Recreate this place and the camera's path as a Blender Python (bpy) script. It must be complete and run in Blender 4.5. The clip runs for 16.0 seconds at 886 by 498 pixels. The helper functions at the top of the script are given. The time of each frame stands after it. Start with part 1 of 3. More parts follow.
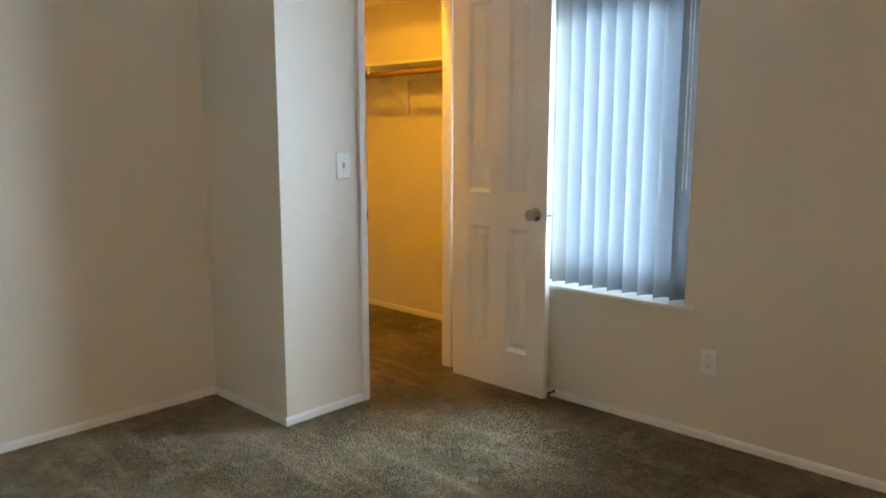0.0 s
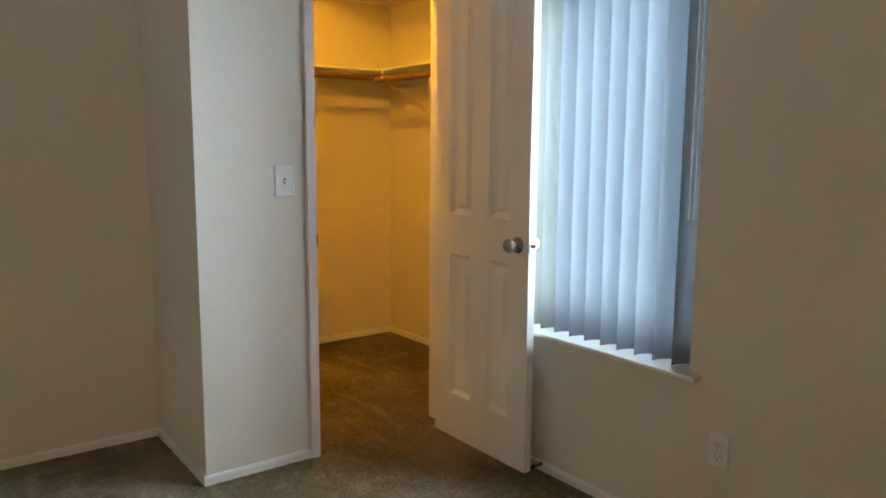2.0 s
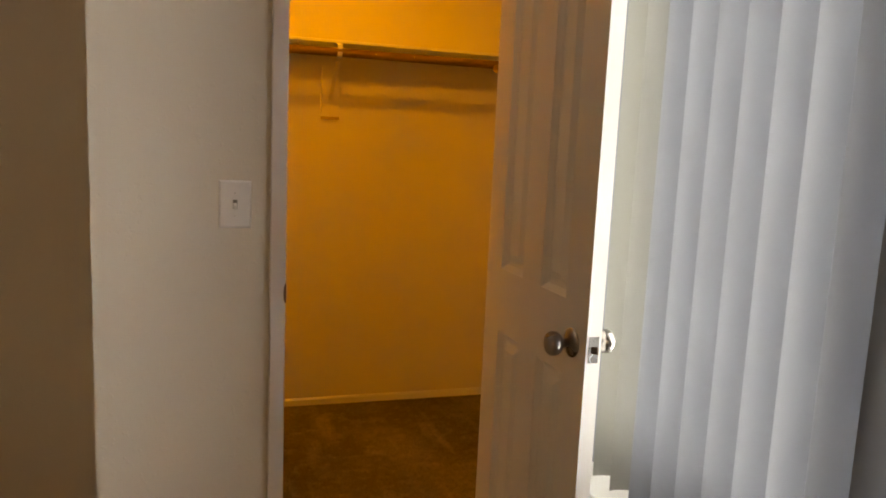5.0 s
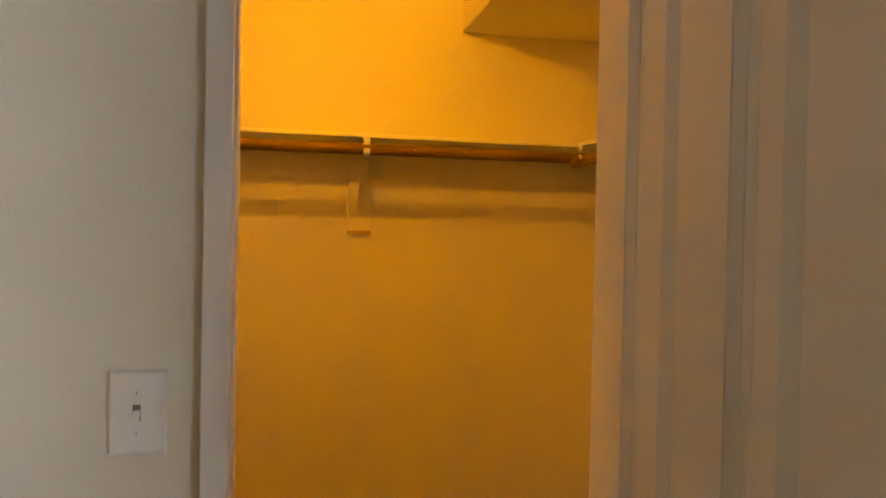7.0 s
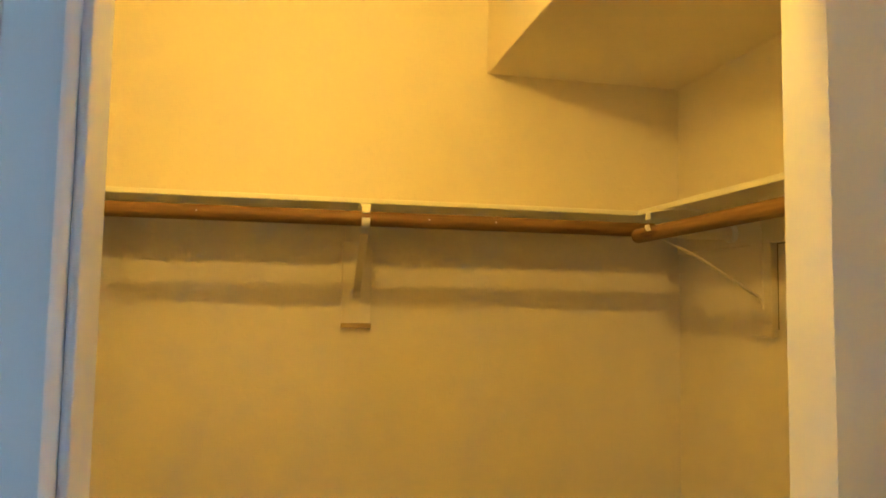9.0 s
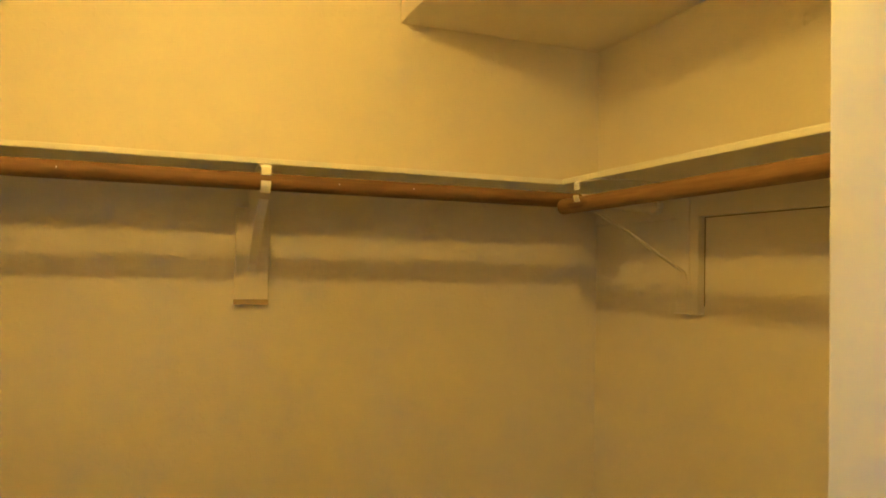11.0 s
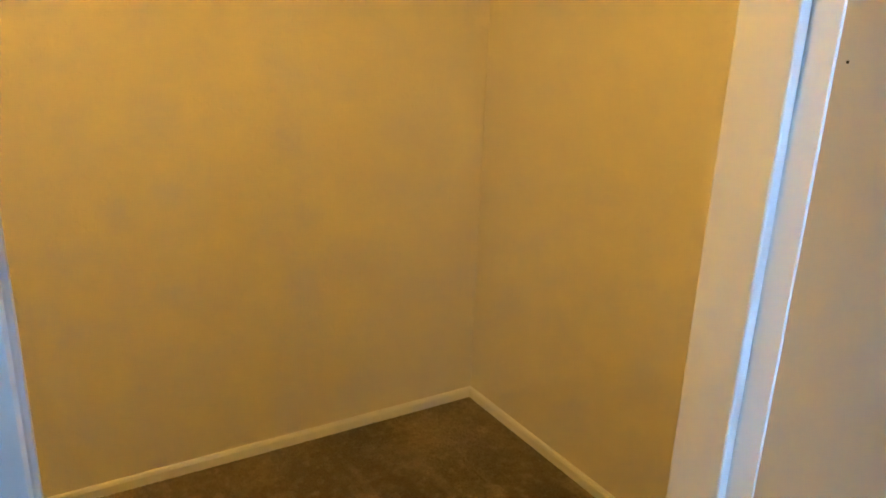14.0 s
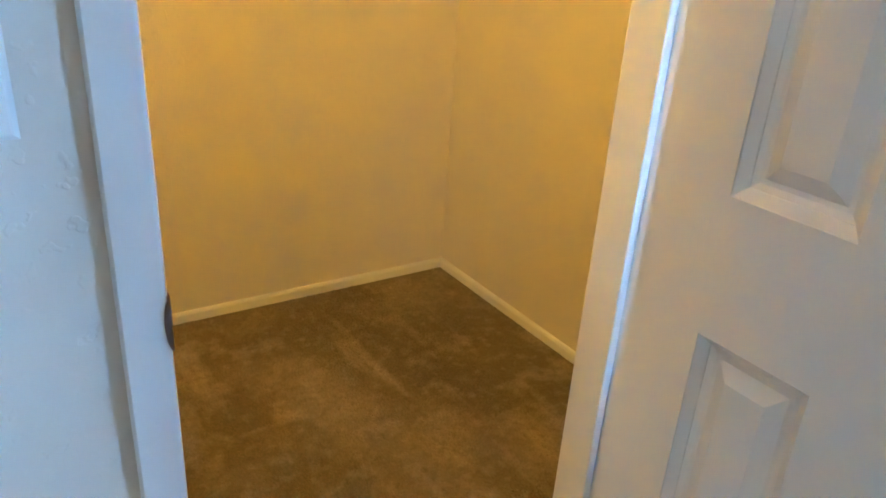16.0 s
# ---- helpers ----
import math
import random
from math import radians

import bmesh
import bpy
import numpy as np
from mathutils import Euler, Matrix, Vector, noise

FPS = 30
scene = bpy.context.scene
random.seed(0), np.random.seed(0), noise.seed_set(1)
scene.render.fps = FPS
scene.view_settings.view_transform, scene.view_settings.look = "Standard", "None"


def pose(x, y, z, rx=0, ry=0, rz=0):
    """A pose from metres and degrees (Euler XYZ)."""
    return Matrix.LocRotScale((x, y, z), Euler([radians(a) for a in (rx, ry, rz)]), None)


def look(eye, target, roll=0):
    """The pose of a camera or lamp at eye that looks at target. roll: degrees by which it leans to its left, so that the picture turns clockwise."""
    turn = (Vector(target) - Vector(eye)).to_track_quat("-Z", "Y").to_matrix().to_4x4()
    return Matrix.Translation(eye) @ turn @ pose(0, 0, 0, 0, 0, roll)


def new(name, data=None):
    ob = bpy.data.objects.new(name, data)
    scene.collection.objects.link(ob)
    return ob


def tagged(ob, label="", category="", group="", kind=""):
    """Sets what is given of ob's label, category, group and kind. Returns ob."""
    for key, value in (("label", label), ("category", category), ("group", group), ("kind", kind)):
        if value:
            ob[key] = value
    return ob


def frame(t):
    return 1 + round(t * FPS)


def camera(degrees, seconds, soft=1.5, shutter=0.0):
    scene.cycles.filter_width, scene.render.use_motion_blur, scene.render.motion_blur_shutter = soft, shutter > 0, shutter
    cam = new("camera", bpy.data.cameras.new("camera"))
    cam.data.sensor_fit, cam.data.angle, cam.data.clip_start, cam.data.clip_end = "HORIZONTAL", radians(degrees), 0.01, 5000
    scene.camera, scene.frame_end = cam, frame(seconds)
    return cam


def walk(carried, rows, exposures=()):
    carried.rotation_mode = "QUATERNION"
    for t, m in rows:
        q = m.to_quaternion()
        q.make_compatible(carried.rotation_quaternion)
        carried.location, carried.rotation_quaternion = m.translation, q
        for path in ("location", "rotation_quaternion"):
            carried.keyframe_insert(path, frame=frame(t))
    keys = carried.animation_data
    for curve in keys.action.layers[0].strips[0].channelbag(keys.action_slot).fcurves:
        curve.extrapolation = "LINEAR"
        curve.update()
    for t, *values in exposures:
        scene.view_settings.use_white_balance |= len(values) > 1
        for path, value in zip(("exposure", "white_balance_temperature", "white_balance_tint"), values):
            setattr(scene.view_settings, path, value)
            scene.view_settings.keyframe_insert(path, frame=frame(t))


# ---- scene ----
cam = camera(62.4, 16.0, soft=1.8)
PATH = [
    (0, (-2.872, -2.668, 1.301), (-1.428, -1.318, 0.994), 0.1),
    (0.5, (-2.626, -2.689, 1.295), (-1.229, -1.287, 1.008), -0.0),
    (1, (-2.41, -2.668, 1.29), (-1.069, -1.211, 1.011), 0.0),
    (1.5, (-2.169, -2.648, 1.305), (-0.901, -1.126, 1.03), 0.1),
    (2, (-1.926, -2.681, 1.298), (-0.738, -1.096, 1.023), 0.4),
    (2.5, (-1.698, -2.693, 1.3), (-0.605, -1.041, 1.025), 0.7),
    (3, (-1.469, -2.642, 1.297), (-0.487, -0.922, 1.018), 1.2),
    (5.5, (-0.649, -1.795, 1.35), (-0.12, 0.114, 1.076), 2.4),
    (6, (-0.579, -1.583, 1.358), (-0.106, 0.346, 1.117), 1.9),
    (6.5, (-0.541, -1.358, 1.399), (-0.096, 0.586, 1.259), 1.2),
    (7, (-0.489, -1.16, 1.432), (-0.064, 0.794, 1.401), 1.1),
    (7.5, (-0.435, -0.999, 1.457), (-0.025, 0.957, 1.525), 0.8),
    (8, (-0.427, -0.809, 1.471), (-0.027, 1.144, 1.627), 0.9),
    (10.5, (-0.39, -0.385, 1.548), (0.192, 1.525, 1.661), 1.2),
    (11, (-0.427, -0.346, 1.537), (0.285, 1.522, 1.595), 1.2),
    (11.5, (-0.457, -0.331, 1.54), (0.367, 1.49, 1.49), 1.4),
    (12, (-0.504, -0.309, 1.514), (0.426, 1.455, 1.354), 1.5),
    (12.5, (-0.512, -0.308, 1.497), (0.467, 1.407, 1.182), 1.8),
    (13, (-0.521, -0.328, 1.412), (0.482, 1.357, 1.016), 1.8),
    (13.5, (-0.522, -0.355, 1.323), (0.481, 1.308, 0.847), 1.4),
    (14, (-0.559, -0.398, 1.327), (0.448, 1.223, 0.729), 2.1),
    (14.5, (-0.579, -0.458, 1.315), (0.436, 1.125, 0.634), 1.6),
    (15, (-0.6, -0.507, 1.299), (0.429, 1.045, 0.569), 2.9),
    (15.5, (-0.629, -0.547, 1.288), (0.412, 0.976, 0.516), 3.2),
    (16, (-0.689, -0.623, 1.268), (0.342, 0.887, 0.458), 3.9),
]
walk(cam, [(t, look(eye, target, roll)) for t, eye, target, roll in PATH],
     exposures=[(0.0, 0.52, 6450, 10), (1.5, 0.24, 6600, 10), (3.2, 0.05, 7200, 15), (5.3, -0.58, 10800, 28), (6.5, -0.68, 10800, 27),
                (7.5, 0.15, 5950, 9), (8.2, 0.18, 4950, 2), (10.3, -0.08, 4250, -1), (11.5, 0.0, 4400, 4), (13.0, 0.32, 4420, 5), (14.5, 0.53, 4400, 6), (16.0, 0.88, 4450, 4)])

# ---- plan, metres ----
# y = 0 is the bedroom face of the closet's front wall, x = 0 the open door's inner face.
WALL_X = 0.10              # bedroom face of the window wall
FRONT_T = 0.095            # thickness of the closet's front wall
JAMB_L, JAMB_R = -0.570, 0.091
DOOR_TOP = 2.05
OUT_X = -1.048             # outer corner of the closet's block
LEFT_Y = 0.620             # bedroom face of the recessed wall
CL_L, CL_R, CL_B = -0.925, 0.828, 1.606
CEIL = 2.74
ROOM_W, ROOM_S = -4.3, -4.3
WIN_Y0, WIN_Y1, WIN_Z0, WIN_Z1 = -1.320, -0.215, 0.560, 2.03
BASE_H, BASE_T = 0.038, 0.012

# ---- world and lights ----
world = bpy.data.worlds.new("world")
scene.world = world
world.use_nodes = True
wn = world.node_tree.nodes
sky = wn.new("ShaderNodeTexSky")
sky.sky_type = "NISHITA"
sky.sun_disc = False
sky.sun_elevation, sky.sun_rotation = radians(50), radians(200)
wn["Background"].inputs[1].default_value = 0.12
world.node_tree.links.new(sky.outputs[0], wn["Background"].inputs[0])

sun = new("sun", bpy.data.lights.new("sun", "SUN"))
sun.data.energy, sun.data.angle, sun.data.color = 3.0, radians(0.6), (1.0, 0.95, 0.88)
sun.matrix_world = look((-6, 8, 10), (0, 0, 0))

day = new("window_daylight", bpy.data.lights.new("window_daylight", "AREA"))
day.data.shape, day.data.size, day.data.size_y = "RECTANGLE", 1.9, 1.8
day.data.energy, day.data.color = 245.0, (0.61, 0.81, 1.0)
day.matrix_world = look((0.45, -0.98, 1.32), (-1, -0.98, 1.32))
# Unseen warm fill added in an assumed hall; brightens the window wall.
hall = new("added_hall_fill", bpy.data.lights.new("added_hall_fill", "AREA"))
hall.data.shape, hall.data.size = "DISK", 0.35
hall.data.energy, hall.data.color = 145.0, (1.0, 0.76, 0.50)
hall.matrix_world = look((-3.12, ROOM_S - 0.75, CEIL - 0.03), (-3.12, ROOM_S - 0.75, 0), 0)
BULB = (-0.40, 0.15, 2.385)
BULB_POWER = 630.0


# ---- materials ----
def material(name, base, rough=0.6, metal=0.0, spec=0.5, layers=(), bumps=(), rough_var=0.0, rand=0.0):
    """layers: (scale, colour, amount, stretch); bumps: (scale, strength, distance, detail)."""
    m = bpy.data.materials.new(name)
    m.use_nodes = True
    nt = m.node_tree
    b = nt.nodes["Principled BSDF"]
    b.inputs["Roughness"].default_value = rough
    b.inputs["Metallic"].default_value = metal
    b.inputs["Specular IOR Level"].default_value = spec
    coord = nt.nodes.new("ShaderNodeTexCoord")
    col = nt.nodes.new("ShaderNodeRGB").outputs[0]
    col.default_value = (*base, 1)
    for scale, colour, amount, stretch, *span in layers:
        mp = nt.nodes.new("ShaderNodeMapping")
        mp.inputs["Scale"].default_value = stretch
        nt.links.new(coord.outputs["Object"], mp.inputs[0])
        tex = nt.nodes.new("ShaderNodeTexNoise")
        tex.inputs["Scale"].default_value, tex.inputs["Detail"].default_value = scale, 5
        nt.links.new(mp.outputs[0], tex.inputs["Vector"])
        ramp = nt.nodes.new("ShaderNodeMapRange")
        ramp.inputs[1].default_value, ramp.inputs[2].default_value = span or (0.38, 0.66)
        ramp.inputs[3].default_value, ramp.inputs[4].default_value = 0.0, amount
        nt.links.new(tex.outputs["Fac"], ramp.inputs[0])
        mix = nt.nodes.new("ShaderNodeMix")
        mix.data_type = "RGBA"
        nt.links.new(ramp.outputs[0], mix.inputs["Factor"])
        nt.links.new(col, mix.inputs["A"])
        mix.inputs["B"].default_value = (*colour, 1)
        col = mix.outputs["Result"]
    if rand:      # each loose piece of the mesh a little lighter or darker
        geo = nt.nodes.new("ShaderNodeNewGeometry")
        var = nt.nodes.new("ShaderNodeMapRange")
        var.inputs[3].default_value, var.inputs[4].default_value = 1 - rand, 1 + rand
        nt.links.new(geo.outputs["Random Per Island"], var.inputs[0])
        hsv = nt.nodes.new("ShaderNodeHueSaturation")
        nt.links.new(var.outputs[0], hsv.inputs["Value"])
        nt.links.new(col, hsv.inputs["Color"])
        col = hsv.outputs["Color"]
    nt.links.new(col, b.inputs["Base Color"])
    if rough_var:
        tex = nt.nodes.new("ShaderNodeTexNoise")
        tex.inputs["Scale"].default_value = 7
        nt.links.new(coord.outputs["Object"], tex.inputs["Vector"])
        rr = nt.nodes.new("ShaderNodeMapRange")
        rr.inputs[3].default_value, rr.inputs[4].default_value = rough - rough_var, rough + rough_var
        nt.links.new(tex.outputs["Fac"], rr.inputs[0])
        nt.links.new(rr.outputs[0], b.inputs["Roughness"])
    last = None
    for scale, strength, dist, detail, *flat in bumps:
        tex = nt.nodes.new("ShaderNodeTexNoise")
        tex.inputs["Scale"].default_value, tex.inputs["Detail"].default_value = scale, detail
        nt.links.new(coord.outputs["Object"], tex.inputs["Vector"])
        bp = nt.nodes.new("ShaderNodeBump")
        bp.inputs["Strength"].default_value, bp.inputs["Distance"].default_value = strength, dist
        high = tex.outputs["Fac"]
        if flat:      # flattened splashes that rise out of a plain ground
            step = nt.nodes.new("ShaderNodeMapRange")
            step.inputs[1].default_value, step.inputs[2].default_value = flat[0], flat[0] + 0.06
            nt.links.new(high, step.inputs[0])
            high = step.outputs[0]
        nt.links.new(high, bp.inputs["Height"])
        if last:
            nt.links.new(last, bp.inputs["Normal"])
        last = bp.outputs["Normal"]
    if last:
        nt.links.new(last, b.inputs["Normal"])
    return m


ONE = (1, 1, 1)
WALL = material("wall_paint", (0.74, 0.69, 0.60), 0.50, layers=[(1.3, (0.715, 0.665, 0.575), 0.6, ONE), (9, (0.725, 0.675, 0.585), 0.4, ONE)],
                bumps=[(60, 0.06, 0.003, 2), (55, 0.22, 0.002, 2, 0.60)], rough_var=0.08)
CEILING = material("ceiling_paint", (0.78, 0.76, 0.72), 0.8, layers=[(2, (0.74, 0.72, 0.68), 0.5, ONE)], bumps=[(60, 0.4, 0.006, 3)])
TRIM = material("trim_paint", (0.80, 0.79, 0.76), 0.36, layers=[(5, (0.76, 0.75, 0.71), 0.5, ONE), (40, (0.78, 0.77, 0.73), 0.3, (1, 1, 0.1))],
                bumps=[(30, 0.08, 0.003, 2)], rough_var=0.06)
DOOR = material("door_paint", (0.80, 0.79, 0.76), 0.38, layers=[(3, (0.77, 0.76, 0.72), 0.5, ONE)],
                bumps=[(160, 0.05, 0.002, 2), (18, 0.05, 0.003, 1)], rough_var=0.06)
PILE_LAYERS = [(2.0, (0.33, 0.27, 0.195), 0.7, (1.0, 0.8, 1), 0.46, 0.64), (4.0, (0.40, 0.33, 0.235), 0.55, (2.3, 0.34, 1), 0.55, 0.69),
               (7, (0.36, 0.30, 0.215), 0.55, ONE, 0.54, 0.68), (3.4, (0.130, 0.098, 0.060), 0.55, ONE, 0.50, 0.66),
               (24, (0.30, 0.25, 0.17), 0.45, ONE, 0.53, 0.68), (46, (0.105, 0.082, 0.047), 0.32, ONE, 0.50, 0.66), (170, (0.095, 0.074, 0.048), 0.35, ONE, 0.52, 0.68)]
CARPET = material("carpet", (0.150, 0.119, 0.066), 0.95, spec=0.12, layers=PILE_LAYERS,
                  bumps=[(150, 0.7, 0.008, 3), (40, 0.5, 0.010, 3), (6, 0.5, 0.03, 2)])
PILE = material("carpet_pile", (0.166, 0.131, 0.073), 0.95, spec=0.10, layers=PILE_LAYERS[:6], rand=0.09)
for fibre in (CARPET, PILE):       # nylon fibres shine a little along grazing light
    soft_shine = fibre.node_tree.nodes["Principled BSDF"].inputs
    soft_shine["Sheen Weight"].default_value, soft_shine["Sheen Roughness"].default_value = 0.16, 0.55
    soft_shine["Sheen Tint"].default_value = (0.85, 0.70, 0.48, 1)
PLASTIC = material("switch_plastic", (0.82, 0.81, 0.79), 0.32, layers=[(15, (0.79, 0.78, 0.75), 0.4, ONE)])
SLOT_SHADE = material("slot_shade_grey", (0.26, 0.245, 0.22), 0.6)
JOINT = material("open_joint", (0.20, 0.165, 0.11), 0.8)
DARK = material("dark_slot", (0.03, 0.028, 0.025), 0.6)
NICKEL = material("brushed_nickel", (0.31, 0.29, 0.27), 0.27, metal=1.0, layers=[(60, (0.36, 0.34, 0.32), 0.5, (1, 1, 8))], rough_var=0.06)
BRONZE = material("strike_metal", (0.20, 0.15, 0.12), 0.35, metal=1.0, layers=[(50, (0.12, 0.09, 0.07), 0.6, ONE)])
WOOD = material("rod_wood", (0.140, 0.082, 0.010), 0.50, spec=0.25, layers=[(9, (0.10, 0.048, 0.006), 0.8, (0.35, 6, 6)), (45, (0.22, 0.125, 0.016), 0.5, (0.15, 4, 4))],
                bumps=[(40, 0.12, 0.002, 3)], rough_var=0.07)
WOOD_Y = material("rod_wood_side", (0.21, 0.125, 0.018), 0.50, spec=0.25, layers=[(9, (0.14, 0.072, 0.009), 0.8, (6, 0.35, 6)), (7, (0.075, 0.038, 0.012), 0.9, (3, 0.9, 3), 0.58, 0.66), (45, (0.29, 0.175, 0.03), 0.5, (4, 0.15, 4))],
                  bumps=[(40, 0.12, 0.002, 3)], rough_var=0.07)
END_BROWN = material("brown_board_end", (0.42, 0.32, 0.17), 0.7, layers=[(30, (0.34, 0.24, 0.12), 0.6, (1, 5, 1))])
ENAMEL = material("white_enamel", (0.82, 0.81, 0.77), 0.35, layers=[(40, (0.75, 0.73, 0.68), 0.4, ONE)])
RUBBER = material("black_rubber", (0.02, 0.02, 0.02), 0.7)
VINYL = material("window_vinyl", (0.80, 0.80, 0.79), 0.4, layers=[(6, (0.76, 0.76, 0.75), 0.4, ONE)])
STUCCO = material("outside_stucco", (0.45, 0.41, 0.35), 0.9, layers=[(4, (0.38, 0.35, 0.30), 0.6, ONE)], bumps=[(60, 0.5, 0.01, 3)])
GROUND = material("outside_ground", (0.16, 0.16, 0.13), 0.95, layers=[(1, (0.10, 0.12, 0.07), 0.7, ONE)], bumps=[(12, 0.5, 0.02, 3)])

# Translucent vinyl of the blind's slats.
SLAT = bpy.data.materials.new("slat_vinyl")
SLAT.use_nodes = True
_n, _l = SLAT.node_tree.nodes, SLAT.node_tree.links
_b = _n["Principled BSDF"]
_b.inputs["Base Color"].default_value = (0.21, 0.226, 0.25, 1)
_b.inputs["Roughness"].default_value = 0.45
_t = _n.new("ShaderNodeBsdfTranslucent")
_t.inputs[0].default_value = (0.34, 0.36, 0.39, 1)
_noise = _n.new("ShaderNodeTexNoise")
_noise.inputs["Scale"].default_value = 90
_bump = _n.new("ShaderNodeBump")
_bump.inputs["Strength"].default_value, _bump.inputs["Distance"].default_value = 0.1, 0.002
_l.new(_noise.outputs["Fac"], _bump.inputs["Height"])
_l.new(_bump.outputs[0], _b.inputs["Normal"])
_mix = _n.new("ShaderNodeMixShader")
_mix.inputs[0].default_value = 0.26
_l.new(_b.outputs[0], _mix.inputs[1])
_l.new(_t.outputs[0], _mix.inputs[2])
_l.new(_mix.outputs[0], _n["Material Output"].inputs[0])

SLAT_BOUNCE = SLAT.copy()          # cream of the two hinge-side slats paints the door's warm bounce light
SLAT_BOUNCE.name = "slat_vinyl_warm_bounce"
SLAT_BOUNCE.node_tree.nodes["Principled BSDF"].inputs["Base Color"].default_value = (0.25, 0.245, 0.21, 1)

GLASS = bpy.data.materials.new("window_glass")
GLASS.use_nodes = True
_b = GLASS.node_tree.nodes["Principled BSDF"]
_b.inputs["Base Color"].default_value = (0.95, 0.98, 0.97, 1)
_b.inputs["Roughness"].default_value = 0.02
_b.inputs["Transmission Weight"].default_value = 1.0
_b.inputs["IOR"].default_value = 1.45

GLOW = bpy.data.materials.new("bulb_glow")
GLOW.use_nodes = True
_b = GLOW.node_tree.nodes["Principled BSDF"]
_b.inputs["Base Color"].default_value = (0.9, 0.85, 0.75, 1)
_b.inputs["Emission Color"].default_value = (1.000, 0.465, 0.032, 1)
_b.inputs["Emission Strength"].default_value = BULB_POWER


# ---- mesh helpers ----
def add_box(bm, lo, hi):
    v = [bm.verts.new((x, y, z)) for x in (lo[0], hi[0]) for y in (lo[1], hi[1]) for z in (lo[2], hi[2])]
    for q in ((0, 1, 3, 2), (4, 6, 7, 5), (0, 4, 5, 1), (2, 3, 7, 6), (0, 2, 6, 4), (1, 5, 7, 3)):
        bm.faces.new([v[i] for i in q])
    return bm


def box(lo, hi, bevel=0.0, segments=2):
    bm = add_box(bmesh.new(), lo, hi)
    if bevel:
        bmesh.ops.bevel(bm, geom=bm.edges[:], offset=bevel, segments=segments, affect="EDGES", profile=0.5)
    return bm


def lathe(profile, axis="z", centre=(0, 0, 0), steps=28):
    """Turns (radius, height) pairs round an axis."""
    bm = bmesh.new()
    rings = []
    for r, h in profile:
        ring = []
        for k in range(steps):
            a = 2 * math.pi * k / steps
            u, v = r * math.cos(a), r * math.sin(a)
            p = {"z": (u, v, h), "x": (h, u, v), "y": (v, h, u)}[axis]
            ring.append(bm.verts.new([p[i] + centre[i] for i in range(3)]))
        rings.append(ring)
    for a, b in zip(rings, rings[1:]):
        for k in range(steps):
            bm.faces.new((a[k], a[(k + 1) % steps], b[(k + 1) % steps], b[k]))
    bm.faces.new(rings[0][::-1])
    bm.faces.new(rings[-1])
    return bm


def tube(points, radius, steps=10):
    """A round bar along points."""
    bm = bmesh.new()
    pts = [Vector(p) for p in points]
    rings = []
    for i, p in enumerate(pts):
        way = (pts[min(i + 1, len(pts) - 1)] - pts[max(i - 1, 0)]).normalized()
        side = way.cross(Vector((0.31, 0.17, 0.93))).normalized()
        up = way.cross(side)
        rings.append([bm.verts.new(p + radius * (math.cos(2 * math.pi * k / steps) * side + math.sin(2 * math.pi * k / steps) * up)) for k in range(steps)])
    for a, b in zip(rings, rings[1:]):
        for k in range(steps):
            bm.faces.new((a[k], a[(k + 1) % steps], b[(k + 1) % steps], b[k]))
    bm.faces.new(rings[0][::-1])
    bm.faces.new(rings[-1])
    return bm


def strap(points, across, width, thick):
    """A flat bar of the given width along points; across is the direction of its width."""
    bm = bmesh.new()
    pts, across = [Vector(p) for p in points], Vector(across).normalized()
    rings = []
    for i, p in enumerate(pts):
        way = (pts[min(i + 1, len(pts) - 1)] - pts[max(i - 1, 0)]).normalized()
        out = way.cross(across).normalized()
        rings.append([bm.verts.new(p + s * across * width / 2 + q * out * thick / 2) for s, q in ((-1, -1), (1, -1), (1, 1), (-1, 1))])
    for a, b in zip(rings, rings[1:]):
        for k in range(4):
            bm.faces.new((a[k], a[(k + 1) % 4], b[(k + 1) % 4], b[k]))
    bm.faces.new(rings[0][::-1])
    bm.faces.new(rings[-1])
    return bm


def mesh_of(name, bm, mat, smooth=False):
    bmesh.ops.recalc_face_normals(bm, faces=bm.faces[:])
    me = bpy.data.meshes.new(name)
    bm.to_mesh(me)
    bm.free()
    me.materials.append(mat)
    if smooth:
        for p in me.polygons:
            p.use_smooth = True
        me.set_sharp_from_angle(angle=radians(40))
    return me


def part(name, bm, mat, parent=None, label="", smooth=False):
    ob = new(name, mesh_of(name, bm, mat, smooth))
    if parent:
        ob.parent = parent
    if label:
        tagged(ob, label)
    return ob


def thing(name, label, category, group="", at=(0, 0, 0)):
    ob = new(name)
    ob.empty_display_size = 0.05
    ob.location = at
    return tagged(ob, label, category, group)


def structure(name, bm, mat, label, category, smooth=False):
    return tagged(part(name, bm, mat, smooth=smooth), label, category, kind="structure")


# ---- shell ----
far_n = CL_B + 0.12
HX0, HX1 = -3.55, -2.70     # assumed, unseen doorway behind the walker; lets in the added warm light


